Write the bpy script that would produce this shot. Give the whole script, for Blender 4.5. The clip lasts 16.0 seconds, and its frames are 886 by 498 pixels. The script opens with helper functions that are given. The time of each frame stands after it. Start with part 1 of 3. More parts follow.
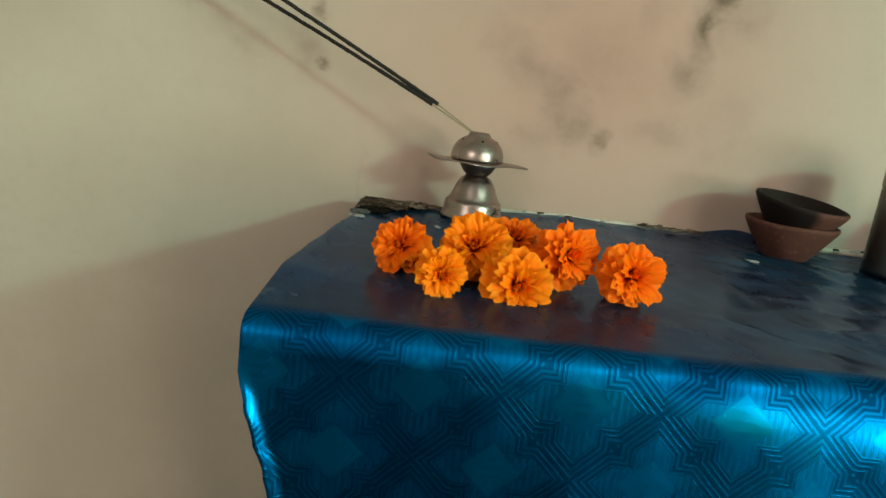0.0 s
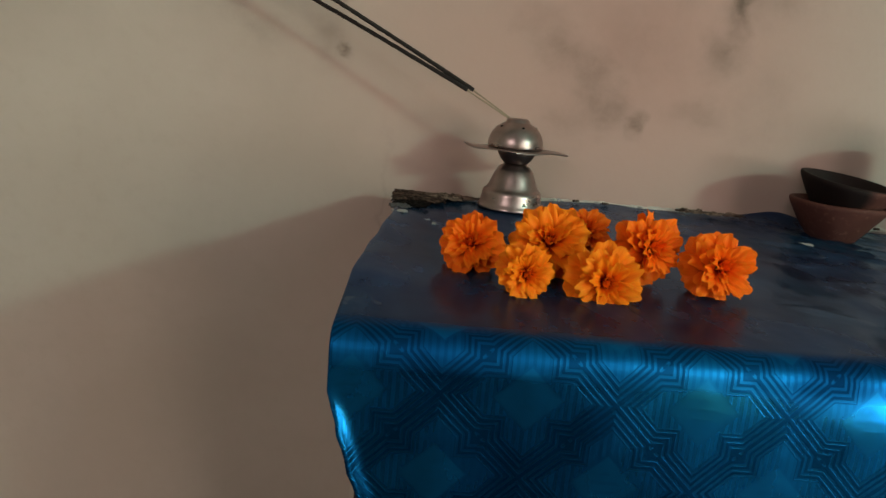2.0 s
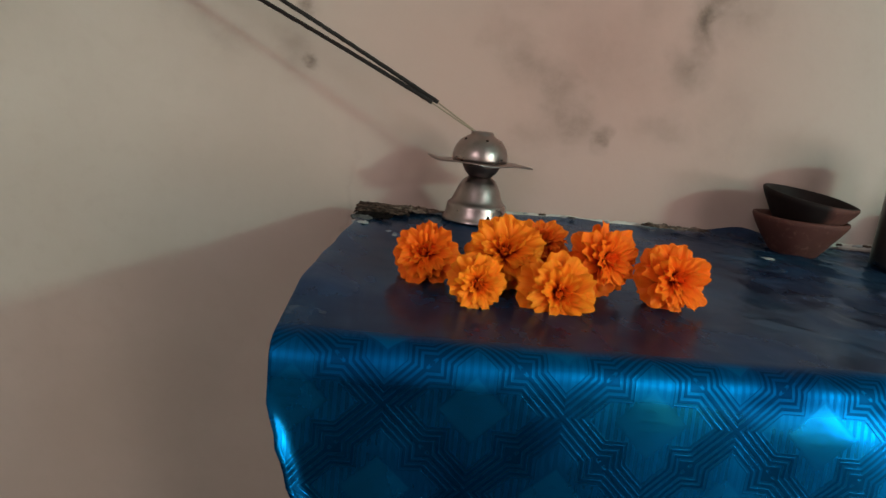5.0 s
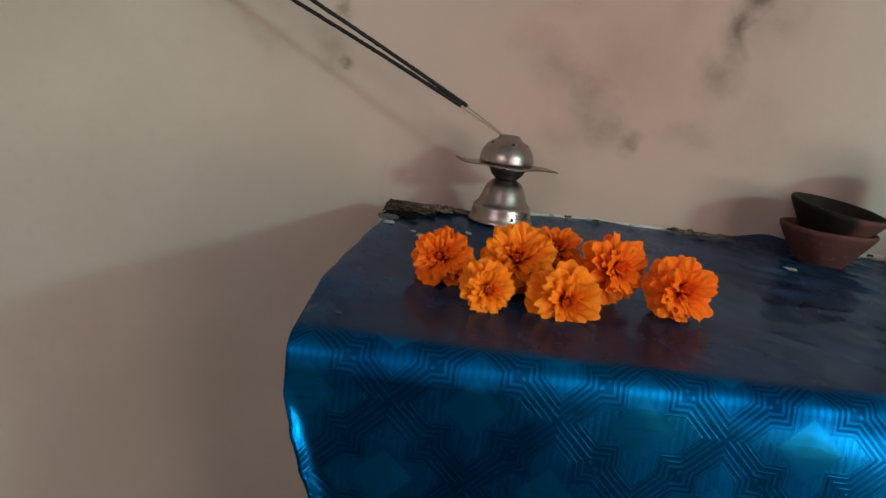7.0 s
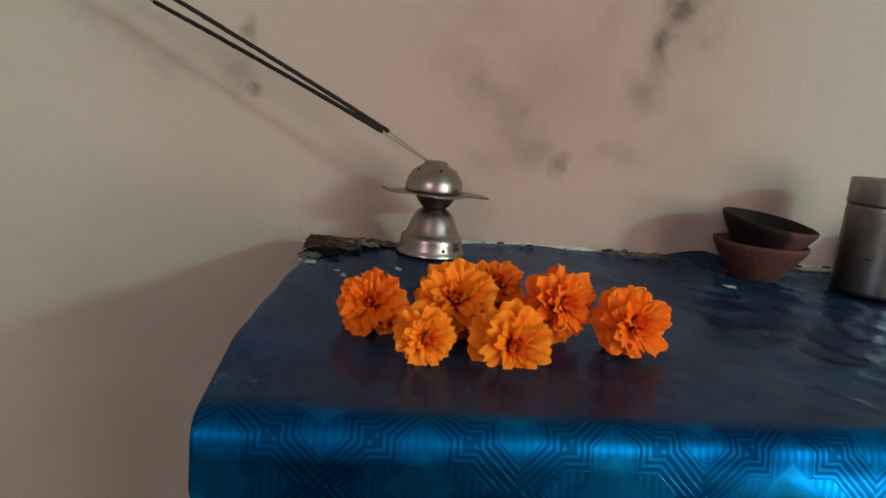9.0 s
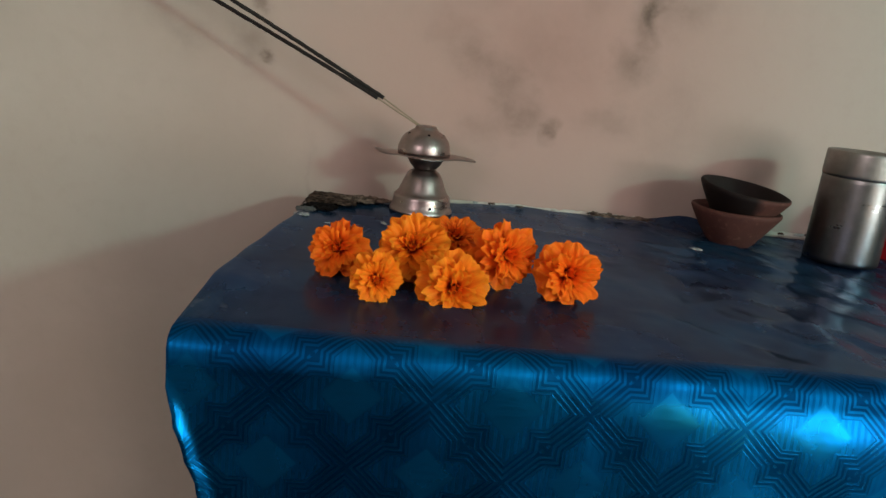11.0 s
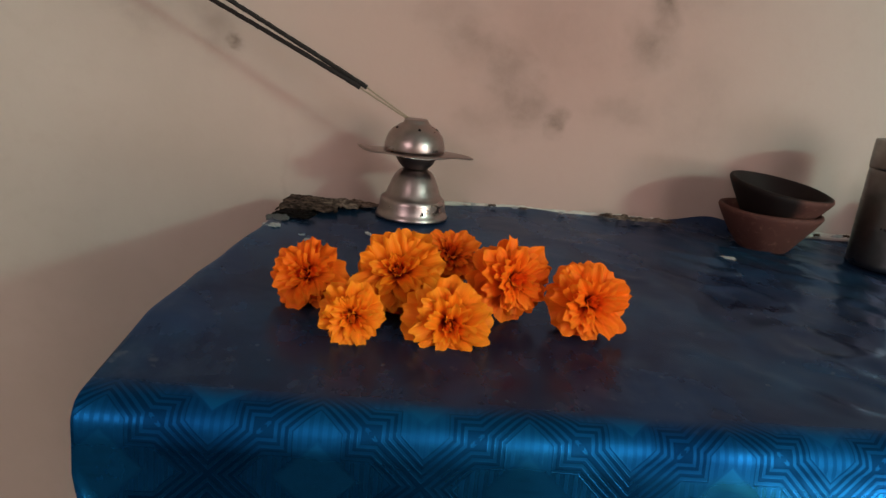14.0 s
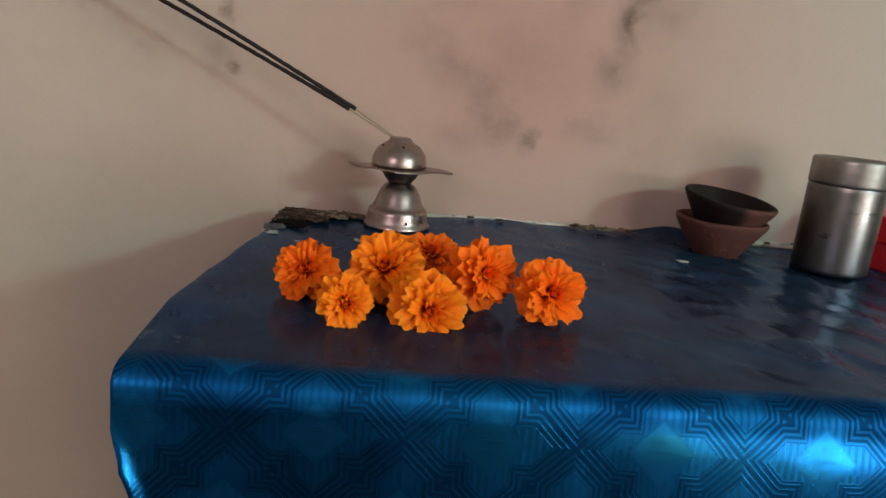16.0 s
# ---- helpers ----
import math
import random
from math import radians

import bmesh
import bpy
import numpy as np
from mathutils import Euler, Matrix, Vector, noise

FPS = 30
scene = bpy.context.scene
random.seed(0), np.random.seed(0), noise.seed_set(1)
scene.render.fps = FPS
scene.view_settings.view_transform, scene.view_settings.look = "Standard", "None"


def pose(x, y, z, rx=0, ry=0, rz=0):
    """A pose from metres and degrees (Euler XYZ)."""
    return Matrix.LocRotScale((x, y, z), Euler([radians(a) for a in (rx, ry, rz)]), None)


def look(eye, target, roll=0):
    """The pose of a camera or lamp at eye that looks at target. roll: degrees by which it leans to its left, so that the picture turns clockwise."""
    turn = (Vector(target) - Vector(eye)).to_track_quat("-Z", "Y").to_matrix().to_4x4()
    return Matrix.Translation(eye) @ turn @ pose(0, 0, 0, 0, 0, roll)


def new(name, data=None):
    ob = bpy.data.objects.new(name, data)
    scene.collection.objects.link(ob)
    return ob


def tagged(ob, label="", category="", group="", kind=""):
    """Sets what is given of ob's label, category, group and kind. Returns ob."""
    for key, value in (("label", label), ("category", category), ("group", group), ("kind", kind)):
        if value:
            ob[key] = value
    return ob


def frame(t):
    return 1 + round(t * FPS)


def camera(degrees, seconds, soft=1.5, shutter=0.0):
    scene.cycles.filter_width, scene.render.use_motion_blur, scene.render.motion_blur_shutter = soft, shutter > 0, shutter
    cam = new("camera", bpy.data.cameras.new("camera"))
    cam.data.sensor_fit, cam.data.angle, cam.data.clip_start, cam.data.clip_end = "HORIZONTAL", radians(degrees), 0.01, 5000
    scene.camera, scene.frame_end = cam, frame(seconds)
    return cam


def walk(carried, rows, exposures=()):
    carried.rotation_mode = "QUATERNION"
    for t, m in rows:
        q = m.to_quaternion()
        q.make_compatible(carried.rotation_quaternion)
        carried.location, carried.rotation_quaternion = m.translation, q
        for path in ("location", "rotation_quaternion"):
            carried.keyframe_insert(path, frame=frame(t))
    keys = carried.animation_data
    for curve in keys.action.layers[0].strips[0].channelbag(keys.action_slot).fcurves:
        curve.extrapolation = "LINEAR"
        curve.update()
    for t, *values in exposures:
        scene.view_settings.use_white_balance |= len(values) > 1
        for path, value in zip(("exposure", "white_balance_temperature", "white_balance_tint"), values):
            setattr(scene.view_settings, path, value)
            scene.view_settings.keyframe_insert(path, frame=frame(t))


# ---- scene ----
cam = camera(67.4, 16.0)
PATH = [
    (0, (0.029, 0.003, 0.867), (0.022, 1.947, 0.4), 6.9),
    (0.5, (0.028, 0.0, 0.865), (0.093, 1.94, 0.385), 7.3),
    (1, (0.012, -0.005, 0.867), (-0.02, 1.937, 0.39), 6.6),
    (1.5, (0.005, 0.008, 0.867), (0.033, 1.946, 0.375), 5.8),
    (2, (-0.03, 0.033, 0.86), (0.043, 1.968, 0.363), 5.5),
    (2.5, (-0.054, 0.041, 0.86), (0.081, 1.984, 0.407), 4.3),
    (3, (-0.084, 0.039, 0.858), (0.015, 1.989, 0.426), 4.2),
    (3.5, (-0.089, 0.033, 0.857), (0.022, 1.983, 0.427), 4.6),
    (4, (-0.082, 0.03, 0.858), (0.036, 1.98, 0.427), 4.7),
    (4.5, (-0.056, 0.034, 0.858), (0.084, 1.985, 0.44), 5.1),
    (4.7, (-0.035, 0.038, 0.856), (0.107, 1.988, 0.431), 5.6),
    (6.8, (0.026, 0.01, 0.869), (-0.015, 1.948, 0.373), 7.9),
    (7, (0.002, 0.019, 0.872), (-0.003, 1.958, 0.383), 7.1),
    (7.5, (-0.028, 0.026, 0.883), (0.163, 1.968, 0.444), 4.8),
    (8, (-0.031, 0.045, 0.876), (0.237, 1.979, 0.442), 5.0),
    (8.5, (-0.017, 0.05, 0.875), (0.232, 1.993, 0.472), 5.4),
    (9, (-0.001, 0.063, 0.873), (0.211, 2.01, 0.469), 5.4),
    (9.5, (0.025, 0.076, 0.873), (0.191, 2.032, 0.488), 5.3),
    (10, (0.046, 0.085, 0.873), (0.125, 2.026, 0.4), 6.3),
    (10.2, (0.052, 0.072, 0.874), (0.114, 2.0, 0.344), 6.2),
    (12.3, (0.044, -0.037, 0.897), (0.156, 1.903, 0.424), 5.9),
    (12.5, (0.043, -0.029, 0.897), (0.157, 1.914, 0.436), 5.9),
    (13, (0.053, 0.013, 0.889), (0.171, 1.959, 0.442), 6.0),
    (13.5, (0.066, 0.064, 0.886), (0.075, 2.007, 0.412), 6.5),
    (14, (0.055, 0.087, 0.882), (0.14, 2.006, 0.325), 5.5),
    (14.5, (0.061, 0.079, 0.889), (0.186, 2.032, 0.474), 5.7),
    (15, (0.06, 0.084, 0.877), (0.175, 2.013, 0.364), 5.4),
    (15.5, (0.055, 0.049, 0.882), (0.185, 1.986, 0.402), 5.7),
    (16, (0.057, 0.033, 0.883), (0.179, 1.969, 0.395), 5.5),
]
EXPOSURES = [(0.0, 0.82, 6500, -11.0), (0.4, 0.68, 6700, -1.0), (0.9, 0.46, 6600, 5.0), (1.5, 0.28, 6550, 8.0), (2.5, 0.26, 6400, 8.0), (3.5, 0.22, 6350, 10.0), (4.2, 0.3, 6200, 8.5), (4.7, 0.4, 6050, 9.0), (8.0, 0.34, 6000, 11.0), (10.0, 0.37, 6050, 9.0), (12.5, 0.38, 6150, 14.0), (14.5, 0.40, 6400, 18.0), (16.0, 0.44, 6350, 17.5)]
walk(cam, [(t, look(eye, target, roll)) for t, eye, target, roll in PATH], EXPOSURES)

# ---- world and light ----
world = bpy.data.worlds.new("sky")
scene.world = world
world.use_nodes = True
wn = world.node_tree
sky = wn.nodes.new("ShaderNodeTexSky")
sky.sky_type, sky.sun_disc = "NISHITA", False
sky.sun_elevation, sky.sun_rotation = radians(18), radians(135)
wn.links.new(sky.outputs[0], wn.nodes["Background"].inputs[0])
wn.nodes["Background"].inputs[1].default_value = 0.1


def opening_light(name, place, target, sx, sy, watts, colour):
    data = bpy.data.lights.new(name, "AREA")
    data.shape, data.size, data.size_y, data.energy, data.color = "RECTANGLE", sx, sy, watts, colour
    ob = new(name, data)
    ob.matrix_world = look(place, target)
    return ob


# daylight of an unseen open doorway in the east wall (bright sky above, yard below), placed by the shadows
opening_light("doorway_sky", (2.29, -1.75, 1.76), (0.1, 0.5, 0.85), 0.32, 0.15, 21, (0.52, 1.0, 0.82))
# low lamp, added for the glints on the foil
opening_light("doorway_yard", (2.29, -1.75, 0.66), (0.6, -0.8, 0.6), 0.95, 0.50, 13, (0.84, 1.0, 1.0))
# fill lamps, added at made-up openings in the unseen south wall
opening_light("south_fill", (1.72, -2.58, 1.35), (0.2, 0.5, 0.75), 0.75, 1.2, 9.5, (1.0, 0.82, 0.775))
opening_light("high_south_fill", (1.72, -2.58, 2.35), (0.0, 0.5, 0.7), 0.8, 0.36, 4, (1.0, 0.80, 0.755))
opening_light("southwest_fill", (-1.45, -2.58, 1.85), (0.0, 0.5, 0.7), 0.75, 0.65, 15.5, (1.0, 0.80, 0.755))


# ---- materials ----
class Nodes:
    """A short way to write a node material."""

    def __init__(self, name):
        self.mat = bpy.data.materials.new(name)
        self.mat.use_nodes = True
        self.tree = self.mat.node_tree
        self.bsdf = self.tree.nodes["Principled BSDF"]
        self.out = self.tree.nodes["Material Output"]

    def node(self, kind, **inputs):
        n = self.tree.nodes.new(kind)
        for key, value in inputs.items():
            self.put(n.inputs[key.replace("_", " ")], value)
        return n

    def put(self, socket, value):
        if isinstance(value, bpy.types.NodeSocket):
            self.tree.links.new(value, socket)
        else:
            socket.default_value = value

    def m(self, op, a, b=0.0, c=None):
        n = self.tree.nodes.new("ShaderNodeMath")
        n.operation = op
        self.put(n.inputs[0], a)
        self.put(n.inputs[1], b)
        if c is not None:
            self.put(n.inputs[2], c)
        return n.outputs[0]

    def step(self, value, lo, hi, to0=0.0, to1=1.0):
        n = self.tree.nodes.new("ShaderNodeMapRange")
        n.interpolation_type = "SMOOTHSTEP"
        for k, v in zip(range(5), (value, lo, hi, to0, to1)):
            self.put(n.inputs[k], v)
        return n.outputs[0]

    def mix(self, fac, a, b, blend="MIX"):
        n = self.tree.nodes.new("ShaderNodeMix")
        n.data_type, n.blend_type = "RGBA", blend
        self.put(n.inputs[0], fac)
        for socket, v in ((n.inputs[6], a), (n.inputs[7], b)):
            self.put(socket, (*v, 1) if isinstance(v, tuple) and len(v) == 3 else v)
        return n.outputs[2]

    def noise(self, vector, scale, detail=4.0, rough=0.55, stretch=None):
        if stretch:
            mp = self.node("ShaderNodeMapping", Vector=vector)
            mp.inputs["Scale"].default_value = stretch
            vector = mp.outputs[0]
        n = self.node("ShaderNodeTexNoise", Vector=vector, Scale=scale, Detail=detail, Roughness=rough)
        return n.outputs[0]

    def coords(self, which="Object"):
        return self.tree.nodes.new("ShaderNodeTexCoord").outputs[which]

    def split(self, vector):
        n = self.node("ShaderNodeSeparateXYZ", Vector=vector)
        return n.outputs[0], n.outputs[1], n.outputs[2]

    def random(self):
        return self.tree.nodes.new("ShaderNodeObjectInfo").outputs["Random"]

    def bump(self, height, strength, distance):
        n = self.node("ShaderNodeBump", Height=height, Strength=strength, Distance=distance)
        self.put(self.bsdf.inputs["Normal"], n.outputs[0])

    def set(self, **inputs):
        for key, value in inputs.items():
            if isinstance(value, tuple) and len(value) == 3:
                value = (*value, 1)
            self.put(self.bsdf.inputs[key.replace("_", " ")], value)
        return self.mat


def plain(name, colour, rough, metal=0.0, grain=40.0, depth=0.15):
    n = Nodes(name)
    f = n.noise(n.coords(), grain)
    dark = tuple(c * 0.72 for c in colour)
    n.bump(f, depth, 0.002)
    return n.set(Base_Color=n.mix(f, dark, colour), Roughness=n.step(f, 0.2, 0.8, rough - 0.08, rough + 0.08), Metallic=metal)


# soot and damp marks on the plaster, and a painted shadow: x, z, half width, half height, turn in degrees, depth
SOOT_AND_SHADOW = [
    (0.060, 0.918, 0.020, 0.034, 50, 0.22),
    (0.096, 0.890, 0.022, 0.036, 48, 0.40),
    (0.120, 0.868, 0.028, 0.034, 40, 0.48),
    (0.143, 0.848, 0.022, 0.022, 20, 0.62),
    (0.171, 0.834, 0.008, 0.014, -20, 0.66),
    (0.110, 0.845, 0.040, 0.030, 30, 0.26),
    (0.165, 0.905, 0.060, 0.060, 30, 0.16),
    (0.286, 1.022, 0.022, 0.040, -20, 0.95),
    (0.270, 0.985, 0.017, 0.030, -16, 0.95),
    (0.262, 0.958, 0.011, 0.024, -10, 0.85),
    (0.258, 0.938, 0.016, 0.030, -12, 0.60),
    (0.250, 0.912, 0.020, 0.026, -8, 0.50),
    (0.258, 0.990, 0.005, 0.014, -20, 0.85),
    (0.300, 0.975, 0.034, 0.040, -25, 0.30),
    (0.228, 0.848, 0.034, 0.016, 0, 0.26),
    (0.210, 0.965, 0.014, 0.030, -25, 0.20),
    (0.298, 0.860, 0.030, 0.055, 0, 0.16),
    (-0.125, 0.930, 0.006, 0.009, 0, 0.60),
    (-0.123, 0.878, 0.009, 0.006, -20, 0.62),
    (-0.140, 0.886, 0.016, 0.024, 20, 0.28),
    # next two: the incense sticks' shadow on the wall, painted as faint streaks
    (-0.205, 0.905, 0.018, 0.060, 62, 0.24),
    (-0.262, 0.938, 0.016, 0.050, 60, 0.22),
    (0.092, 0.960, 0.034, 0.024, 0, 0.18),
    (-0.068, 0.640, 0.003, 0.110, 1, 0.22),
]


def plaster(name, soot=()):
    n = Nodes(name)
    p = n.coords()
    x, y, z = n.split(p)
    broad, fine = n.noise(p, 3.2, 5.0), n.noise(p, 60.0, 6.0)
    ragged = n.noise(p, 45.0, 6.0, 0.65)
    colour = n.mix(n.step(broad, 0.3, 0.7), (0.43, 0.372, 0.318), (0.505, 0.448, 0.392))
    colour = n.mix(n.step(fine, 0.45, 0.75, 0.0, 0.25), colour, (0.42, 0.36, 0.30))
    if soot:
        # pink light on the wall above the table, put into the plaster colour
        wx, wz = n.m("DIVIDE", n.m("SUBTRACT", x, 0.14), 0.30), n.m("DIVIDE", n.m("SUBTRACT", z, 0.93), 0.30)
        pink_light = n.m("EXPONENT", n.m("MULTIPLY", n.m("ADD", n.m("MULTIPLY", wx, wx), n.m("MULTIPLY", wz, wz)), -1.0))
        colour = n.mix(n.m("MULTIPLY", pink_light, n.step(broad, 0.25, 0.65, 0.62, 1.0)), colour, (0.475, 0.285, 0.240))
    total = None
    if soot:
        # smoke drifts: the marks have wandering edges
        x = n.m("ADD", x, n.m("MULTIPLY", n.m("SUBTRACT", n.noise(p, 24.0, 4.0, 0.6), 0.5), 0.045))
        z = n.m("ADD", z, n.m("MULTIPLY", n.m("SUBTRACT", n.noise(p, 19.0, 4.0, 0.6, (1.0, 1.0, 1.7)), 0.5), 0.045))
    for sx, sz, hw, hh, turn, depth in soot:
        dx, dz = n.m("SUBTRACT", x, sx), n.m("SUBTRACT", z, sz)
        c, s = math.cos(radians(turn)), math.sin(radians(turn))
        a = n.m("ADD", n.m("MULTIPLY", dx, c / hw), n.m("MULTIPLY", dz, s / hw))
        b = n.m("ADD", n.m("MULTIPLY", dx, -s / hh), n.m("MULTIPLY", dz, c / hh))
        r = n.m("ADD", n.m("MULTIPLY", a, a), n.m("MULTIPLY", b, b))
        g = n.m("MULTIPLY", n.m("EXPONENT", n.m("MULTIPLY", r, -0.9)), depth)
        total = g if total is None else n.m("MAXIMUM", total, g)
    if total is not None:
        mark = n.m("MULTIPLY", total, n.m("MULTIPLY", n.step(ragged, 0.28, 0.70, 0.55, 1.0), n.step(n.noise(p, 16.0, 4.0), 0.30, 0.62, 0.45, 1.1)))
        colour = n.mix(n.m("MINIMUM", n.m("MULTIPLY", mark, 1.15), 0.88), colour, (0.120, 0.076, 0.054))
    n.bump(n.m("ADD", n.m("MULTIPLY", broad, 3.0), n.m("MULTIPLY", fine, 0.25)), 0.35, 0.004)
    return n.set(Base_Color=colour, Roughness=0.78)


def foil():
    """Blue metallised plastic sheet, embossed with a lattice of banded lines."""
    n = Nodes("blue_foil")
    u, v, _ = n.split(n.coords("UV"))
    P = 0.0798
    X = n.m("DIVIDE", n.m("ADD", u, 0.0150), P)
    Z = n.m("DIVIDE", n.m("SUBTRACT", v, 0.727), P)
    a, b = n.m("ADD", X, Z), n.m("SUBTRACT", X, Z)
    near = lambda q: n.m("SUBTRACT", q, n.m("ROUND", q))
    mid = lambda q: n.m("SUBTRACT", q, n.m("ADD", n.m("FLOOR", q), 0.5))
    ra, rb, ma, mb = near(a), near(b), mid(a), mid(b)
    band = n.m("MULTIPLY", n.m("MINIMUM", n.m("ABSOLUTE", ra), n.m("ABSOLUTE", rb)), 0.707)

    def square(p, q):
        dx = n.m("MULTIPLY", n.m("ADD", p, q), 0.5)
        dz = n.m("MULTIPLY", n.m("SUBTRACT", p, q), 0.5)
        return n.m("MAXIMUM", n.m("ABSOLUTE", dx), n.m("ABSOLUTE", dz))

    sq = n.m("MINIMUM", square(ma, rb), square(mb, ra))
    E = n.m("MINIMUM", band, n.m("SUBTRACT", sq, 0.035))
    inside = n.step(E, 0.098, 0.108, 1.0, 0.0)
    wave = n.m("SINE", n.m("MULTIPLY", n.m("ADD", E, 0.004), 6.2832 / 0.034))
    lines = n.m("MULTIPLY", n.step(wave, -0.35, 0.35), inside)
    core = n.step(sq, 0.042, 0.05, 1.0, 0.0)
    diag = n.step(band, 0.006, 0.012)
    lines = n.m("MAXIMUM", lines, n.m("MULTIPLY", core, diag))
    heart = n.m("MULTIPLY", n.m("MAXIMUM", n.m("ABSOLUTE", ma), n.m("ABSOLUTE", mb)), 2.0)
    hatch = n.step(n.m("SINE", n.m("MULTIPLY", X, 6.2832 * 22)), -0.2, 0.5)
    hatch = n.m("MULTIPLY", hatch, n.m("MULTIPLY", n.m("SUBTRACT", 1.0, inside), n.step(heart, 0.40, 0.44)))
    ripple = n.m("MULTIPLY", n.step(n.m("SINE", n.m("MULTIPLY", Z, 6.2832 * 16)), 0.1, 0.6), n.step(heart, 0.18, 0.22, 1.0, 0.0))
    rows = n.m("MAXIMUM", n.m("MULTIPLY", hatch, 0.28), n.m("MULTIPLY", ripple, 0.22))
    p = n.coords()
    cloudy, smear, dust = n.noise(p, 9.0, 3.0), n.noise(p, 14.0, 5.0, 0.6, (1.6, 0.9, 1.0)), n.noise(p, 120.0, 5.0)
    sheet = n.mix(n.step(cloudy, 0.35, 0.7), (0.003, 0.070, 0.230), (0.005, 0.145, 0.400))
    sheet = n.mix(n.step(heart, 0.36, 0.40, 0.55, 0.0), sheet, (0.008, 0.180, 0.47))
    sheet = n.mix(n.m("MULTIPLY", inside, 0.25), sheet, (0.001, 0.030, 0.110))
    sheet = n.mix(n.m("MULTIPLY", n.m("MAXIMUM", lines, rows), 0.55), sheet, (0.001, 0.014, 0.052))
    # the top, past the fold, is darker and greyer without the pattern, with dust
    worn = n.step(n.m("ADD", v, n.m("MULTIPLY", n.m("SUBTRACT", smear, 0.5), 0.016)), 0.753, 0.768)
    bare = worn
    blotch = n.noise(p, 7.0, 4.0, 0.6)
    top_tone = n.mix(n.step(smear, 0.35, 0.68), (0.012, 0.018, 0.048), (0.026, 0.054, 0.130))
    top_tone = n.mix(n.step(blotch, 0.42, 0.66, 0.0, 0.75), top_tone, (0.020, 0.080, 0.160))
    # paler streaks: reflections on the wrinkles, put into the colour
    top_tone = n.mix(n.step(n.noise(p, 38.0, 5.0, 0.6, (1.5, 0.9, 1.0)), 0.50, 0.72, 0.0, 0.45), top_tone, (0.060, 0.088, 0.155))
    top_tone = n.mix(n.step(dust, 0.62, 0.72, 0.0, 0.35), top_tone, (0.16, 0.18, 0.21))
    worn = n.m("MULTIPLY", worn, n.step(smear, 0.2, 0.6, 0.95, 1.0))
    colour = n.mix(worn, sheet, top_tone)
    rough = n.m("ADD", n.m("MULTIPLY", n.m("MULTIPLY", n.m("ADD", lines, hatch), n.m("SUBTRACT", 1.0, bare)), 0.08), n.m("ADD", n.m("ADD", n.step(smear, 0.3, 0.7, 0.15, 0.27), n.m("MULTIPLY", n.m("SUBTRACT", 1.0, bare), 0.05)), n.m("MULTIPLY", bare, n.step(blotch, 0.3, 0.7, 0.07, 0.0))))
    fold = n.m("MULTIPLY", n.step(v, 0.734, 0.742), n.step(v, 0.757, 0.768, 1.0, 0.0))
    rough = n.m("ADD", rough, n.m("MULTIPLY", fold, n.step(n.noise(p, 22.0, 3.0), 0.40, 0.62, 0.18, 0.34)))
    relief = n.m("ADD", n.m("MULTIPLY", n.m("ADD", lines, rows), n.m("SUBTRACT", 0.085, n.m("MULTIPLY", bare, 0.085))), n.m("ADD", n.m("MULTIPLY", n.noise(p, 30.0, 2.0), 0.8), n.m("MULTIPLY", n.m("MULTIPLY", n.m("MINIMUM", heart, 0.9), n.m("MINIMUM", heart, 0.9)), n.m("MULTIPLY", n.m("SUBTRACT", 1.0, bare), -0.55))))
    n.bump(relief, 0.45, 0.0016)
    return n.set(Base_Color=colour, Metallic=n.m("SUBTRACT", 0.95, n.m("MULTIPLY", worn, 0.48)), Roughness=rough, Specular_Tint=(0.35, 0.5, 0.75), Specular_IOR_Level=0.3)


def petal_material(name, deep, bright, edge):
    n = Nodes(name)
    u, v, _ = n.split(n.coords("UV"))
    r = n.random()
    # redder root, darkened to put the shade between petals into the colour
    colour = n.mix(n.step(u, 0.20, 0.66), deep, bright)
    colour = n.mix(n.m("MULTIPLY", n.step(u, 0.70, 1.0), n.m("ADD", n.m("MULTIPLY", r, 0.4), 0.25)), colour, edge)
    veins = n.m("SINE", n.m("MULTIPLY", v, 50.0))
    colour = n.mix(n.step(veins, 0.0, 1.0, 0.0, 0.05), colour, deep)
    colour = n.mix(n.m("MULTIPLY", r, 0.12), colour, deep)
    n.bump(veins, 0.10, 0.0003)
    n.set(Base_Color=colour, Roughness=0.6, Specular_IOR_Level=0.15)
    leaf = n.node("ShaderNodeBsdfTranslucent", Color=colour)
    both = n.tree.nodes.new("ShaderNodeMixShader")
    both.inputs[0].default_value = 0.10
    n.put(both.inputs[1], n.bsdf.outputs[0])
    n.put(both.inputs[2], leaf.outputs[0])
    n.put(n.out.inputs[0], both.outputs[0])
    return n.mat


def brushed(name, colour, rough, stretch):
    n = Nodes(name)
    p = n.coords()
    streak, blot = n.noise(p, 60.0, 5.0, 0.6, stretch), n.noise(p, 35.0, 5.0)
    dark = tuple(c * 0.68 for c in colour)
    n.bump(streak, 0.05, 0.0005)
    return n.set(Base_Color=n.mix(n.step(blot, 0.35, 0.7), dark, colour), Metallic=1.0,
                 Roughness=n.m("ADD", n.step(streak, 0.3, 0.7, rough - 0.06, rough + 0.06), n.step(blot, 0.5, 0.75, 0.12, 0.0)))


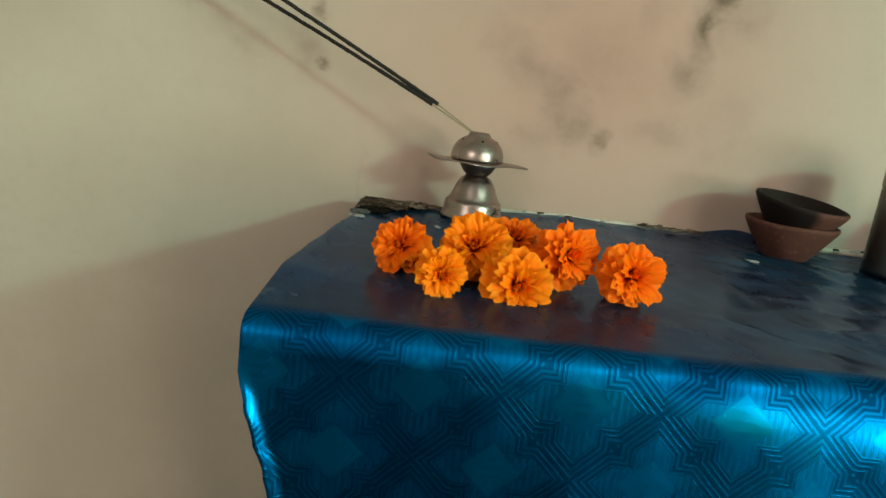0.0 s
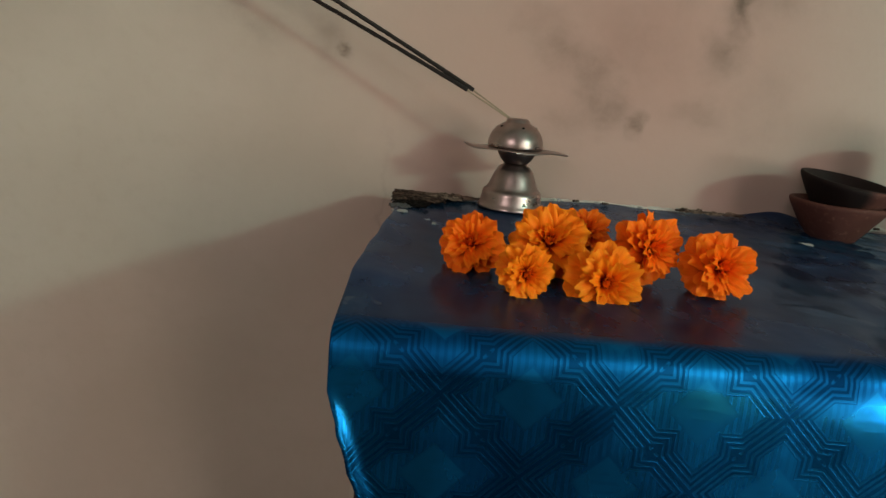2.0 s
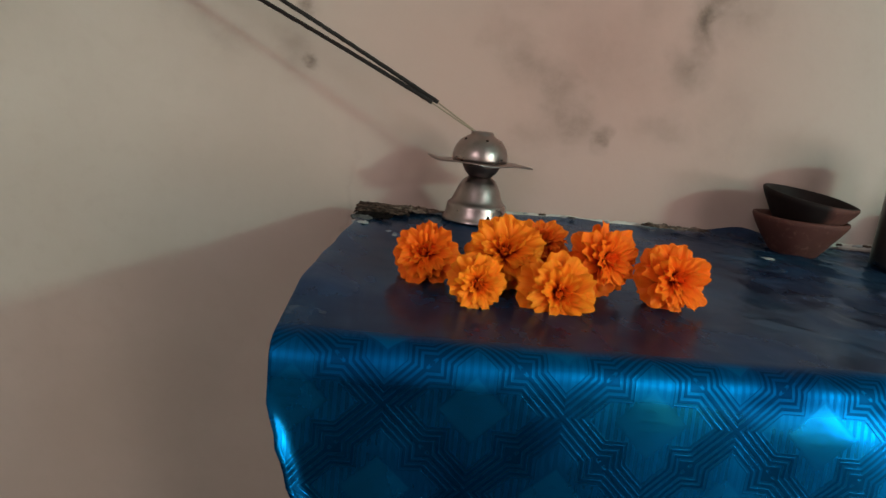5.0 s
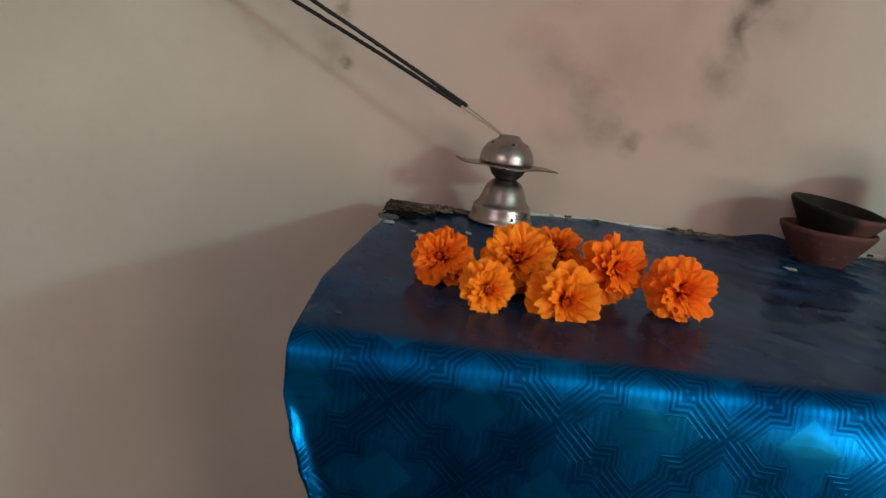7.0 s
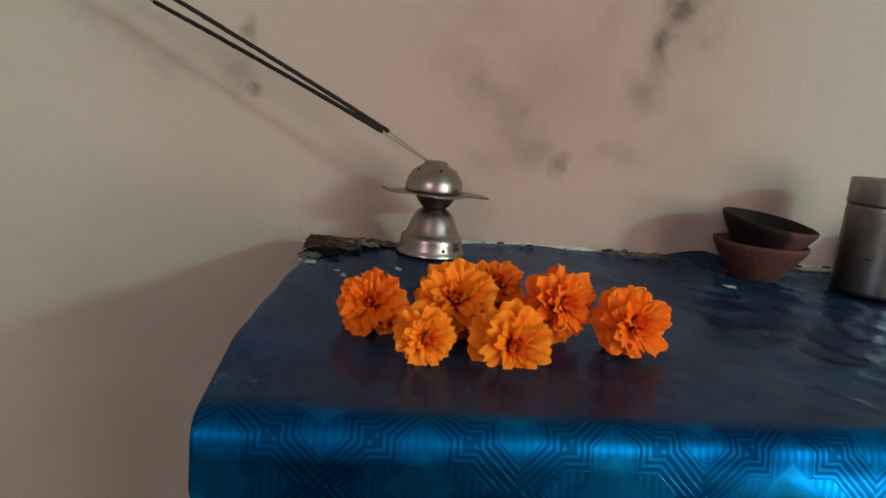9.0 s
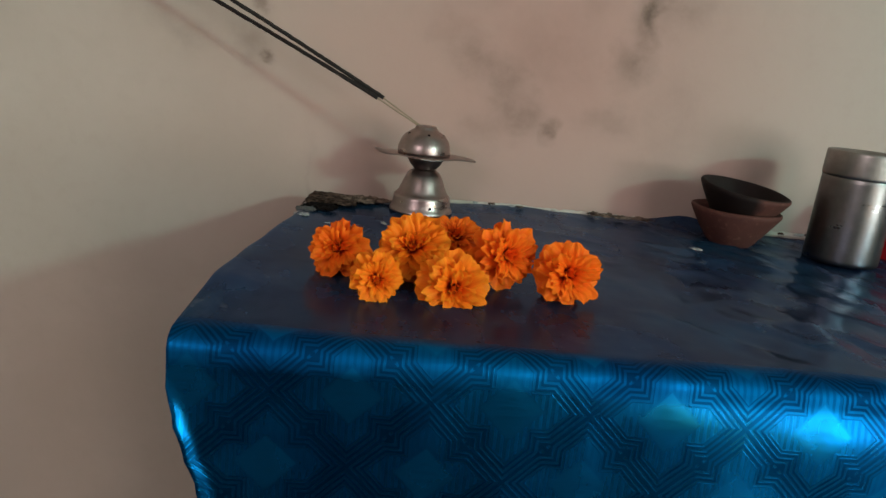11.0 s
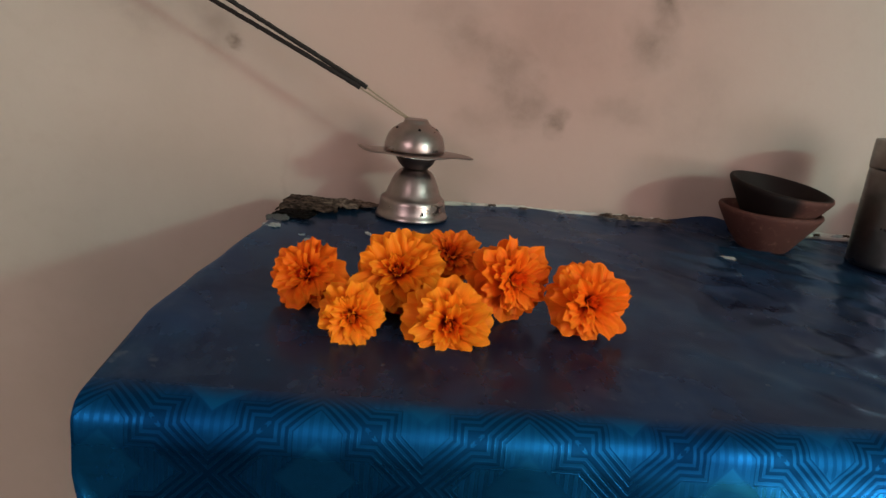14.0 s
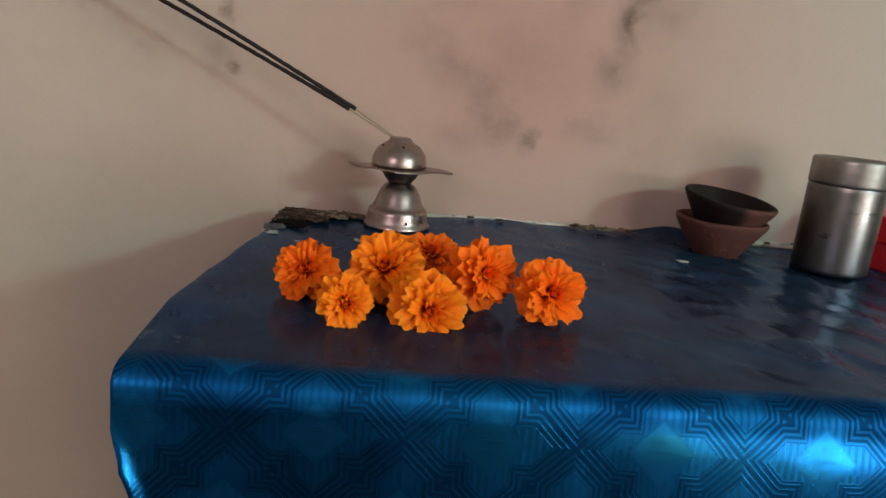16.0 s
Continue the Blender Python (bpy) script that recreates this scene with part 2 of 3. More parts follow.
def clay(name, soot):
    n = Nodes(name)
    p = n.coords()
    x, y, z = n.split(p)
    f, g = n.noise(p, 40.0, 6.0), n.noise(p, 220.0, 4.0)
    colour = n.mix(f, (0.070, 0.025, 0.020), (0.120, 0.048, 0.038))
    colour = n.mix(n.step(g, 0.55, 0.75, 0.0, 0.4), colour, (0.23, 0.12, 0.09))
    if soot:
        # lamp-black: all of the hollow and one flank of the rim
        uu, vv, _ = n.split(n.coords("UV"))
        black = n.m("MAXIMUM", n.step(vv, 0.56, 0.62), n.step(n.m("ADD", n.m("MULTIPLY", x, 30.0), n.m("MULTIPLY", f, 1.2)), 0.35, 0.85, 1.0, 0.0))
        colour = n.mix(n.m("MULTIPLY", black, 0.93), colour, (0.006, 0.005, 0.005))
    n.bump(n.m("ADD", f, n.m("MULTIPLY", g, 0.4)), 0.35, 0.0012)
    return n.set(Base_Color=colour, Roughness=0.72, Specular_IOR_Level=0.2)


def mottled(name, dark, pale, grain):
    n = Nodes(name)
    p = n.coords()
    f, g = n.noise(p, grain, 6.0, 0.7), n.noise(p, grain * 3, 4.0)
    n.bump(g, 0.6, 0.001)
    return n.set(Base_Color=n.mix(n.step(f, 0.42, 0.64), dark, pale), Roughness=0.9, Specular_IOR_Level=0.05)


WALL = plaster("sooty_cream_plaster", SOOT_AND_SHADOW)
PLAIN_WALL = plaster("cream_plaster")
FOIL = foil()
FLOOR = plain("red_oxide_cement", (0.105, 0.072, 0.060), 0.5, 0, 12)
CREAM = plain("cream_gloss_paint", (0.58, 0.52, 0.44), 0.5, 0, 25)
WHITE = plain("white_ceiling_paint", (0.7, 0.68, 0.64), 0.8, 0, 8)
DARK_WOOD = plain("dark_stained_wood", (0.05, 0.03, 0.02), 0.5, 0, 50)
STEEL = brushed("brushed_steel", (0.27, 0.262, 0.258), 0.24, (0.15, 0.15, 6.0))
LID_STEEL = brushed("worn_lid_steel", (0.36, 0.34, 0.32), 0.32, (1.0, 1.0, 4.0))
DARK_METAL = brushed("dark_metal", (0.16, 0.12, 0.11), 0.4, (1, 1, 3))
BRASS = brushed("tarnished_white_metal", (0.45, 0.365, 0.345), 0.22, (1, 1, 3))
CLAY, SOOTY_CLAY = clay("fired_clay", False), clay("sooty_clay", True)
BAMBOO = plain("bamboo", (0.33, 0.25, 0.17), 0.6, 0, 200)
INCENSE = plain("black_incense_paste", (0.016, 0.011, 0.010), 0.9, 0, 400, 0.6)
ASH = plain("grey_ash", (0.42, 0.39, 0.36), 0.95, 0, 500, 0.6)
RED = plain("red_printed_card", (0.68, 0.02, 0.03), 0.35, 0, 30)
LABEL = plain("white_card", (0.75, 0.72, 0.68), 0.5, 0, 30)
SEPAL = plain("green_calyx", (0.035, 0.05, 0.015), 0.6, 0, 150)
SCRAP = plain("charred_leaf", (0.045, 0.032, 0.026), 0.8, 0, 120, 0.6)
PALE_SCRAP = mottled("dry_brown_leaf", (0.05, 0.034, 0.026), (0.22, 0.16, 0.125), 160.0)
FLAKE = plain("lime_flake", (0.40, 0.39, 0.38), 0.85, 0, 150, 0.4)
LIME = plain("crumbled_lime", (0.66, 0.60, 0.53), 0.85, 0, 200, 0.5)
CHAR = mottled("charred_brown_leaf", (0.016, 0.011, 0.009), (0.13, 0.088, 0.068), 130.0)
ASH_GREY = plain("ashy_torn_paper", (0.10, 0.095, 0.095), 0.85, 0, 160, 0.7)
BLACK = plain("black_hole", (0.006, 0.005, 0.005), 0.8)
for matt in (BLACK, CHAR, SCRAP):
    matt.node_tree.nodes["Principled BSDF"].inputs["Specular IOR Level"].default_value = 0.05
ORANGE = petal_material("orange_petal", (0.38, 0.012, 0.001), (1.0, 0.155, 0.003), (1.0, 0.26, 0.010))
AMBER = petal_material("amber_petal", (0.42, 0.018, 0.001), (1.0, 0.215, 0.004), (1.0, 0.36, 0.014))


# ---- mesh helpers ----
def part(name, bm, material, parent=None, label="", smooth=True):
    data = bpy.data.meshes.new(name)
    bm.normal_update()
    bm.to_mesh(data)
    bm.free()
    data.materials.append(material)
    for f in data.polygons:
        f.use_smooth = smooth
    ob = new(name, data)
    ob.parent = parent
    if label:
        ob["label"] = label
    return ob


def base(name, place, turn=(0, 0, 0)):
    ob = new(name)
    ob.empty_display_size = 0.02
    ob.matrix_world = pose(*place, *turn)
    return ob


def box(lo, hi, bevel=0.0, m=None):
    bm = bmesh.new()
    bmesh.ops.create_cube(bm, size=1.0)
    for v in bm.verts:
        v.co = Vector([l + (c + 0.5) * (h - l) for l, h, c in zip(lo, hi, v.co)])
    if bevel:
        bmesh.ops.bevel(bm, geom=bm.edges[:], offset=bevel, segments=2, affect="EDGES")
    if m:
        bm.transform(m)
    return bm


def lathe(profile, seg=48, wobble=0.0, close=False, seed=0.0):
    """A turned shape; v of the UV runs along the profile."""
    bm = bmesh.new()
    uv = bm.loops.layers.uv.new("uv")
    rings = []
    for k, (r, z) in enumerate(profile):
        ring = []
        for i in range(seg):
            t = 2 * math.pi * i / seg
            w = 1 + wobble * noise.noise((math.cos(t) * 1.3 + seed, math.sin(t) * 1.3, z * 40))
            ring.append(bm.verts.new((r * w * math.cos(t), r * w * math.sin(t), z + wobble * 0.02 * noise.noise((math.cos(t) + 7 + seed, math.sin(t), 0)))))
        rings.append(ring)
    n = len(profile) - 1
    for k in range(n):
        for i in range(seg):
            f = bm.faces.new((rings[k][i], rings[k][(i + 1) % seg], rings[k + 1][(i + 1) % seg], rings[k + 1][i]))
            for loop, vv in zip(f.loops, (k, k, k + 1, k + 1)):
                loop[uv].uv = (i / seg, vv / n)
    bm.faces.new(rings[0][::-1])
    bm.faces.new(rings[-1])
    return bm


def rod(a, b, r0, r1, seg=10, bend=(0, 0, 0), cuts=12, rough=0.0):
    bm = bmesh.new()
    a, b, bend = Vector(a), Vector(b), Vector(bend)
    along = (b - a).normalized()
    side = along.orthogonal().normalized()
    up = along.cross(side)
    rings = []
    for k in range(cuts + 1):
        t = k / cuts
        c = a.lerp(b, t) + bend * (4 * t * (1 - t))
        r = r0 + (r1 - r0) * t
        ring = []
        for i in range(seg):
            q = 2 * math.pi * i / seg
            w = 1 + rough * noise.noise((i * 1.7, k * 2.3, 0.5))
            ring.append(bm.verts.new(c + (side * math.cos(q) + up * math.sin(q)) * r * w))
        rings.append(ring)
    for k in range(cuts):
        for i in range(seg):
            bm.faces.new((rings[k][i], rings[k][(i + 1) % seg], rings[k + 1][(i + 1) % seg], rings[k + 1][i]))
    bm.faces.new(rings[0][::-1])
    bm.faces.new(rings[-1])
    return bm


# ---- the room ----
def structure(name, bm, material, label, category):
    return tagged(part(name, bm, material, smooth=False), label, category, kind="structure")


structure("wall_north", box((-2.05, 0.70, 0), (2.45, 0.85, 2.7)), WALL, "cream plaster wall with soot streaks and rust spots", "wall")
# west wall, floor and ceiling are unseen, added to enclose the room
structure("wall_west", box((-2.05, -2.6, 0), (-1.9, 0.70, 2.7)), PLAIN_WALL, "plain cream plaster side wall", "wall")
structure("floor", box((-2.05, -2.75, -0.12), (2.45, 0.85, 0)), FLOOR, "dull reddish brown cement floor", "floor")
structure("ceiling", box((-2.05, -2.75, 2.7), (2.45, 0.85, 2.82)), WHITE, "white painted ceiling", "ceiling")


def joined(boxes):
    whole = bmesh.new()
    for lo, hi in boxes:
        piece = box(lo, hi)
        data = bpy.data.meshes.new("piece")
        piece.to_mesh(data)
        piece.free()
        whole.from_mesh(data)
        bpy.data.meshes.remove(data)
    return whole


# unseen east wall with its open doorway, south wall with openings made up for fill
structure("wall_east", joined([((2.3, -2.6, 0), (2.45, -2.25, 2.7)), ((2.3, -1.25, 0), (2.45, 0.70, 2.7)), ((2.3, -2.25, 2.08), (2.45, -1.25, 2.7))]),
          PLAIN_WALL, "unseen plain cream plaster wall with an open doorway", "wall")
structure("wall_south", joined([((-2.05, -2.75, 0), (-1.85, -2.6, 2.7)), ((-1.05, -2.75, 0), (1.20, -2.6, 2.7)), ((2.20, -2.75, 0), (2.45, -2.6, 2.7)),
                                ((1.20, -2.75, 2.08), (2.20, -2.6, 2.15)), ((1.20, -2.75, 2.55), (2.20, -2.6, 2.7)),
                                ((-1.85, -2.75, 0), (-1.05, -2.6, 1.5)), ((-1.85, -2.75, 2.2), (-1.05, -2.6, 2.7))]),
          PLAIN_WALL, "unseen plain cream plaster wall with openings added for fill lamps", "wall")


# ---- the table and its sheet ----
TOP = 0.75
table = tagged(base("altar_table", (0, 0, 0)), "cream-sided wooden table with dark legs against the wall", "table")
part("tabletop", box((-0.052, 0.326, TOP - 0.034), (1.02, 0.692, TOP - 0.012), 0.003), DARK_WOOD, table, smooth=False)
for x0, y0 in ((-0.052, 0.326), (0.985, 0.326), (0.985, 0.655)):
    part("leg", box((x0, y0, 0), (x0 + 0.035, y0 + 0.022, TOP - 0.030), 0.002), DARK_WOOD, table, smooth=False)
part("side_panel", box((-0.056, 0.348, 0), (-0.042, 0.694, TOP - 0.030), 0.0015), CREAM, table, "cream painted side panel", smooth=False)
part("apron", box((-0.017, 0.335, TOP - 0.11), (0.985, 0.350, TOP - 0.030), 0.001), DARK_WOOD, table, smooth=False)


def lerp_table(value, rows):
    for (a, p), (b, q) in zip(rows, rows[1:]):
        if value <= b:
            t = max(0.0, min(1.0, (value - a) / (b - a)))
            t = t * t * (3 - 2 * t)
            return p + (q - p) * t
    return rows[-1][1]


def sheet():
    """The oilcloth: one sheet over the top, round the front edge and down; its left margin runs a little wavy and tucks in below."""
    bm = bmesh.new()
    r, front, back = 0.011, 0.303, 0.698
    path = []
    steps = 80
    for k in range(steps + 1):
        y = back + (front + r - back) * k / steps
        path.append((y, TOP, TOP + (y - front - r) + r * 0.785, 0.0))
    for k in range(1, 9):
        q = k / 8 * math.pi / 2
        path.append((front + r - r * math.sin(q), TOP - r + r * math.cos(q), TOP + r * 0.785 - r * q, q))
    for k in range(1, 56):
        d = 0.33 * k / 55
        path.append((front, TOP - r - d, TOP + r * 0.785 - r * math.pi / 2 - d, math.pi / 2))
    cols = [-0.016, -0.012, -0.009, -0.007, -0.005, -0.003, -0.0015, 0.0] + [0.002, 0.004, 0.006] + [0.0085 + 0.0062 * i for i in range(178)]
    grid = []
    for y, z, v, q in path:
        if q < 0.1:
            left = lerp_table(y, [(0.31, -0.0690), (0.37, -0.0680), (0.42, -0.0652), (0.47, -0.0612), (0.55, -0.0555), (0.62, -0.0590), (0.70, -0.062)])
        else:
            left = lerp_table(-z, [(-0.75, -0.0690), (-0.722, -0.0688), (-0.707, -0.0638), (-0.690, -0.0585), (-0.671, -0.0520), (-0.655, -0.0485), (-0.63, -0.0450), (-0.40, -0.022)])
        row = []
        hang = max(0.0, TOP - r - z)
        for c in cols:
            x = left + 0.0042 + max(c, 0.0)
            dy = dz = 0.0
            # margin that turns down over the side and back round the hem
            if c < 0:
                turn = min(1.0, -c / 0.009) * math.pi / 2
                d = 0.0055 * (1 - math.cos(turn)) + max(0.0, -c - 0.009)
                hem = min(1.0, hang / 0.05)
                x -= 0.0012 * math.sin(turn)
                d *= 1 + hem
                dy += d * math.sin(q)
                dz -= d * math.cos(q)
            full = 0.001 + 0.0065 * max(0.0, min(1.0, (x - 0.04) / 0.28))
            if q < 0.1:
                ease = max(0.0, min(1.0, (0.375 - y) / (0.375 - front - r)))
                dy += full * ease * ease * (3 - 2 * ease)
                w = min(1.0, max(0.0, (x - 0.10) / 0.2)) * 0.85 + 0.15
                # the back edge falls short of the wall at this end, and the margin stands up a little
                dy -= 0.034 * max(0.0, (y - 0.60) / 0.10) * max(0.0, min(1.0, (0.11 - x) / 0.07))
                lift = max(0.0, min(1.0, (0.005 - x) / 0.06))
                dz += (0.0078 - 0.0050 * max(0.0, min(1.0, (y - 0.55) / 0.06))) * lift * lift * min(1.0, max(0.0, (y - front - 0.01) / 0.06))
                edge = min(1.0, (back - y) / 0.03) * min(1.0, max(0.0, (y - front) / 0.04))
                crease = 0.9 * noise.noise((x * 32 + y * 10, y * 16 - x * 10, 0.3)) + 0.5 * noise.noise((x * 74 - y * 20, y * 34 + x * 26, 4.1))
                crease += 1.3 * max(0.0, 1 - 5 * abs(noise.noise((x * 22 + y * 12, y * 13 - x * 9, 7.3)))) ** 2
                dz += edge * (w * w * 0.0020 * crease + 0.0008 * noise.noise((x * 9, y * 9, 2.2)))
                # one old fold line runs across the sheet
                dz += 0.0011 * math.exp(-((x - 0.246) / 0.0045) ** 2) * max(0.0, min(1.0, (y - 0.39) / 0.03, (0.53 - y) / 0.03))
                dz -= 0.004 * max(0.0, min(1.0, (x - 0.30) / 0.12))
                if y > 0.66:
                    # the back edge laps up against the plaster here and there
                    lap = max(0.0, noise.noise((x * 14 + 3.3, 0.0, 1.0))) * 0.003 + 0.011 * math.exp(-((x - 0.333) / 0.030) ** 2)
                    dz += lap * ((y - 0.66) / 0.04) ** 2
            else:
                dz -= 0.004 * max(0.0, min(1.0, (x - 0.30) / 0.12)) * max(0.0, 1 - hang / 0.05)
                # the fall bellies out below the edge, more so away from the corner
                dy += full * max(0.0, 1 - hang / 0.038) ** 2
                free = min(1.0, max(c, 0.0) / 0.03)
                dy += free * 0.0022 * min(1.0, hang * 25) * (noise.noise((x * 15, z * 17, 3.0)) + 0.5 * noise.noise((x * 34, z * 30, 6.0)))
                dy += -0.0035 * free * min(1.0, hang * 12) * (noise.noise((x * 11, z * 3, 5.0)) + 0.5 * noise.noise((x * 26, z * 9, 8.0)))
                # the hem stands forward along its edge
                roll = max(0.0, 1 - max(c, 0.0) / 0.0062)
                dy -= 0.0042 * roll ** 1.4 * max(0.0, min(1.0, (hang - 0.018) / 0.015))
                dy -= 0.0035 * math.exp(-((x + 0.062) / 0.035) ** 2) * (1 - math.exp(-(hang / 0.03) ** 2))
            row.append((bm.verts.new((x, y + dy, z + dz)), (x + (c if c < 0 else 0), v)))
        grid.append(row)
    for ra, rb in zip(grid, grid[1:]):
        for i in range(len(cols) - 1):
            bm.faces.new((ra[i][0], rb[i][0], rb[i + 1][0], ra[i + 1][0]))
    bm.normal_update()
    grid = [[(v.co.copy(), v.normal.copy(), uv_at) for v, uv_at in row] for row in grid]
    bm.free()
    return grid


cloth = tagged(base("oilcloth", (0, 0, 0)), "shiny blue embossed foil oilcloth spread over the table", "tablecloth")
whole = sheet()
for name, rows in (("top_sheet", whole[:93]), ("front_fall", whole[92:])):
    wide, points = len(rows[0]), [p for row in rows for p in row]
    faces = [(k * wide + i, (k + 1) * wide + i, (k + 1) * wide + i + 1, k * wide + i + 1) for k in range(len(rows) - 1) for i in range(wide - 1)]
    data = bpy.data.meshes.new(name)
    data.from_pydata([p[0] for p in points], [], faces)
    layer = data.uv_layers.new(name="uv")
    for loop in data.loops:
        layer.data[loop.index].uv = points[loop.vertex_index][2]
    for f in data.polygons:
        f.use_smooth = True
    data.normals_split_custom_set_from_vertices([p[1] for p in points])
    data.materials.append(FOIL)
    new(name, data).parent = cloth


# ---- marigolds ----
def petal_bmesh(length, width, curl, cup, ruffle, seed):
    """A fan-shaped ray floret: narrow claw, broad wavy end that rolls over."""
    rnd = random.Random(seed)
    ph, notch = rnd.uniform(0, 6.28), rnd.uniform(2.6, 4.2)
    bm = bmesh.new()
    uv = bm.loops.layers.uv.new("uv")
    nt, nw = 8, 10
    fold, skew = rnd.uniform(-0.10, 0.10), rnd.uniform(-0.06, 0.06)
    grid = []
    for i in range(nt + 1):
        t = i / nt
        w = width * (0.18 + 0.82 * math.sin(min(1.0, t * 1.3) * math.pi / 2) ** 1.3)
        row = []
        for j in range(nw + 1):
            s = 2 * j / nw - 1
            round_off = 1 - math.sqrt(max(0.0, 1 - 0.96 * s ** 4))
            x = length * t * (1 - 0.30 * round_off * t + skew * s * t + 0.045 * t * math.sin(1.6 * notch * s + ph))
            y = s * w / 2
            z = curl * length * t ** 2.5 + cup * width * s * s * t * (1.35 - 0.9 * t) + fold * width * s * t
            z += ruffle * width * t ** 3 * math.sin(5.4 * s + ph * 1.7)
            row.append((bm.verts.new((x, y, z)), (t, j / nw)))
        grid.append(row)
    for ra, rb in zip(grid, grid[1:]):
        for j in range(nw):
            quad = (ra[j], rb[j], rb[j + 1], ra[j + 1])
            f = bm.faces.new([p[0] for p in quad])
            for loop, p in zip(f.loops, quad):
                loop[uv].uv = p[1]
    return bm


# rings of petals, outermost first: count, length, width, rise in degrees, curl, cup, ruffle, height of the root
RINGS = [
    (8, 0.0180, 0.0165, -38, 0.02, 0.02, 0.05, -0.002),
    (9, 0.0190, 0.0150, -6, -0.04, 0.04, 0.08, 0.000),
    (8, 0.0190, 0.0128, 16, -0.10, 0.10, 0.10, 0.002),
    (8, 0.0182, 0.0108, 34, -0.20, 0.18, 0.12, 0.003),
    (8, 0.0168, 0.0088, 50, -0.30, 0.28, 0.14, 0.003),
    (8, 0.0152, 0.0068, 64, -0.34, 0.40, 0.14, 0.003),
    (7, 0.0136, 0.0052, 76, -0.24, 0.60, 0.12, 0.003),
    (6, 0.0120, 0.0042, 90, -0.05, 0.75, 0.10, 0.003),
    (3, 0.0108, 0.0044, 102, 0.10, 0.80, 0.10, 0.003),
]
PETALS = {}
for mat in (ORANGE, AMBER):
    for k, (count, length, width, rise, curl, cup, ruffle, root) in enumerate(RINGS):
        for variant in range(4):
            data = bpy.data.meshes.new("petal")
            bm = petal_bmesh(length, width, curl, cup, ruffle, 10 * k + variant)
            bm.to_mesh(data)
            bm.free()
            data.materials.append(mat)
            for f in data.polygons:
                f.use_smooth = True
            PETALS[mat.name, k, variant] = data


def marigold(place, facing, radius, mat, seed, label, spin=0.0):
    """A double marigold head that lies on its side; place is the middle of its face."""
    rnd = random.Random(seed)
    axis = Vector(facing).normalized()
    size = radius / 0.0222
    rot = axis.to_track_quat("Z", "Y").to_matrix().to_4x4()
    head = new("marigold")
    head.empty_display_size = 0.01
    head.matrix_world = Matrix.Translation(Vector(place) - axis * 0.012 * size) @ rot @ pose(0, 0, 0, 0, 0, spin) @ Matrix.Diagonal((size, size, size, 1))
    tagged(head, label, "flower", "marigolds on the table")
    for k, (count, length, width, rise, curl, cup, ruffle, root) in enumerate(RINGS):
        for i in range(count):
            ob = new("petal", PETALS[mat.name, k, rnd.randrange(4)])
            ob.parent = head
            turn = 360 * (i + 0.5 * (k % 2)) / count + rnd.uniform(-9, 9)
            s = rnd.uniform(0.84, 1.10)
            ob.matrix_basis = pose(0, 0, root, 0, 0, turn) @ pose(0.0022, 0, 0, rnd.uniform(-24, 24), -rise + rnd.uniform(-14, 14), rnd.uniform(-12, 12)) @ Matrix.Diagonal((s, s * rnd.uniform(0.85, 1.1), s, 1))
    part("calyx", lathe([(0.0012, -0.016), (0.0022, -0.015), (0.0032, -0.011), (0.0048, -0.005), (0.0030, -0.002)], 12, 0.05), SEPAL, head)
    return head


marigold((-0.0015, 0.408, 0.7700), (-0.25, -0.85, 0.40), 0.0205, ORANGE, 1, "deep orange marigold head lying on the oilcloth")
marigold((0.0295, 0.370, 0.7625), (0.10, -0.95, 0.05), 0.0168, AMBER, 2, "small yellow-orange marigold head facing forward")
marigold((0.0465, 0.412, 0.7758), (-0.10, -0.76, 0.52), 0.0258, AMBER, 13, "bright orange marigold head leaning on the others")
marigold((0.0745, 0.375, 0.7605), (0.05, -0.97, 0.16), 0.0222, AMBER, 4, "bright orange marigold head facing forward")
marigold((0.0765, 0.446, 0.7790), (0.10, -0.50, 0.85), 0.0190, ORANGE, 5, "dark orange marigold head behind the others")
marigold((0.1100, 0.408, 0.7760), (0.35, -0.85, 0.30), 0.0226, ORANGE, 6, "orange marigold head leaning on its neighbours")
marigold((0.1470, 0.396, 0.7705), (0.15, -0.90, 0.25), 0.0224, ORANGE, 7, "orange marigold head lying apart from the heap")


# ---- incense holder and sticks ----
HX, HY = 0.0500, 0.630
holder = tagged(base("incense_holder", (HX, HY, TOP)), "tarnished white-metal incense stand with a domed top and lobed saucer", "incense holder")
part("foot", lathe([(0.0285, 0.0012), (0.0300, 0.0016), (0.0302, 0.0030), (0.0288, 0.0048), (0.0276, 0.0090), (0.0270, 0.0140), (0.0266, 0.0165), (0.0250, 0.0180), (0.0236, 0.0188), (0.0222, 0.0215), (0.0204, 0.0260), (0.0186, 0.0310), (0.0164, 0.0355), (0.0138, 0.0388), (0.0112, 0.0404), (0.0100, 0.0412)], 48, 0.014), BRASS, holder)
# darker metal than the rest of the stand
part("cup", lathe([(0.0098, 0.0412), (0.0110, 0.0425), (0.0140, 0.0455), (0.0165, 0.0500), (0.0175, 0.0545)], 48, 0.01), DARK_METAL, holder, "dark metal cup")


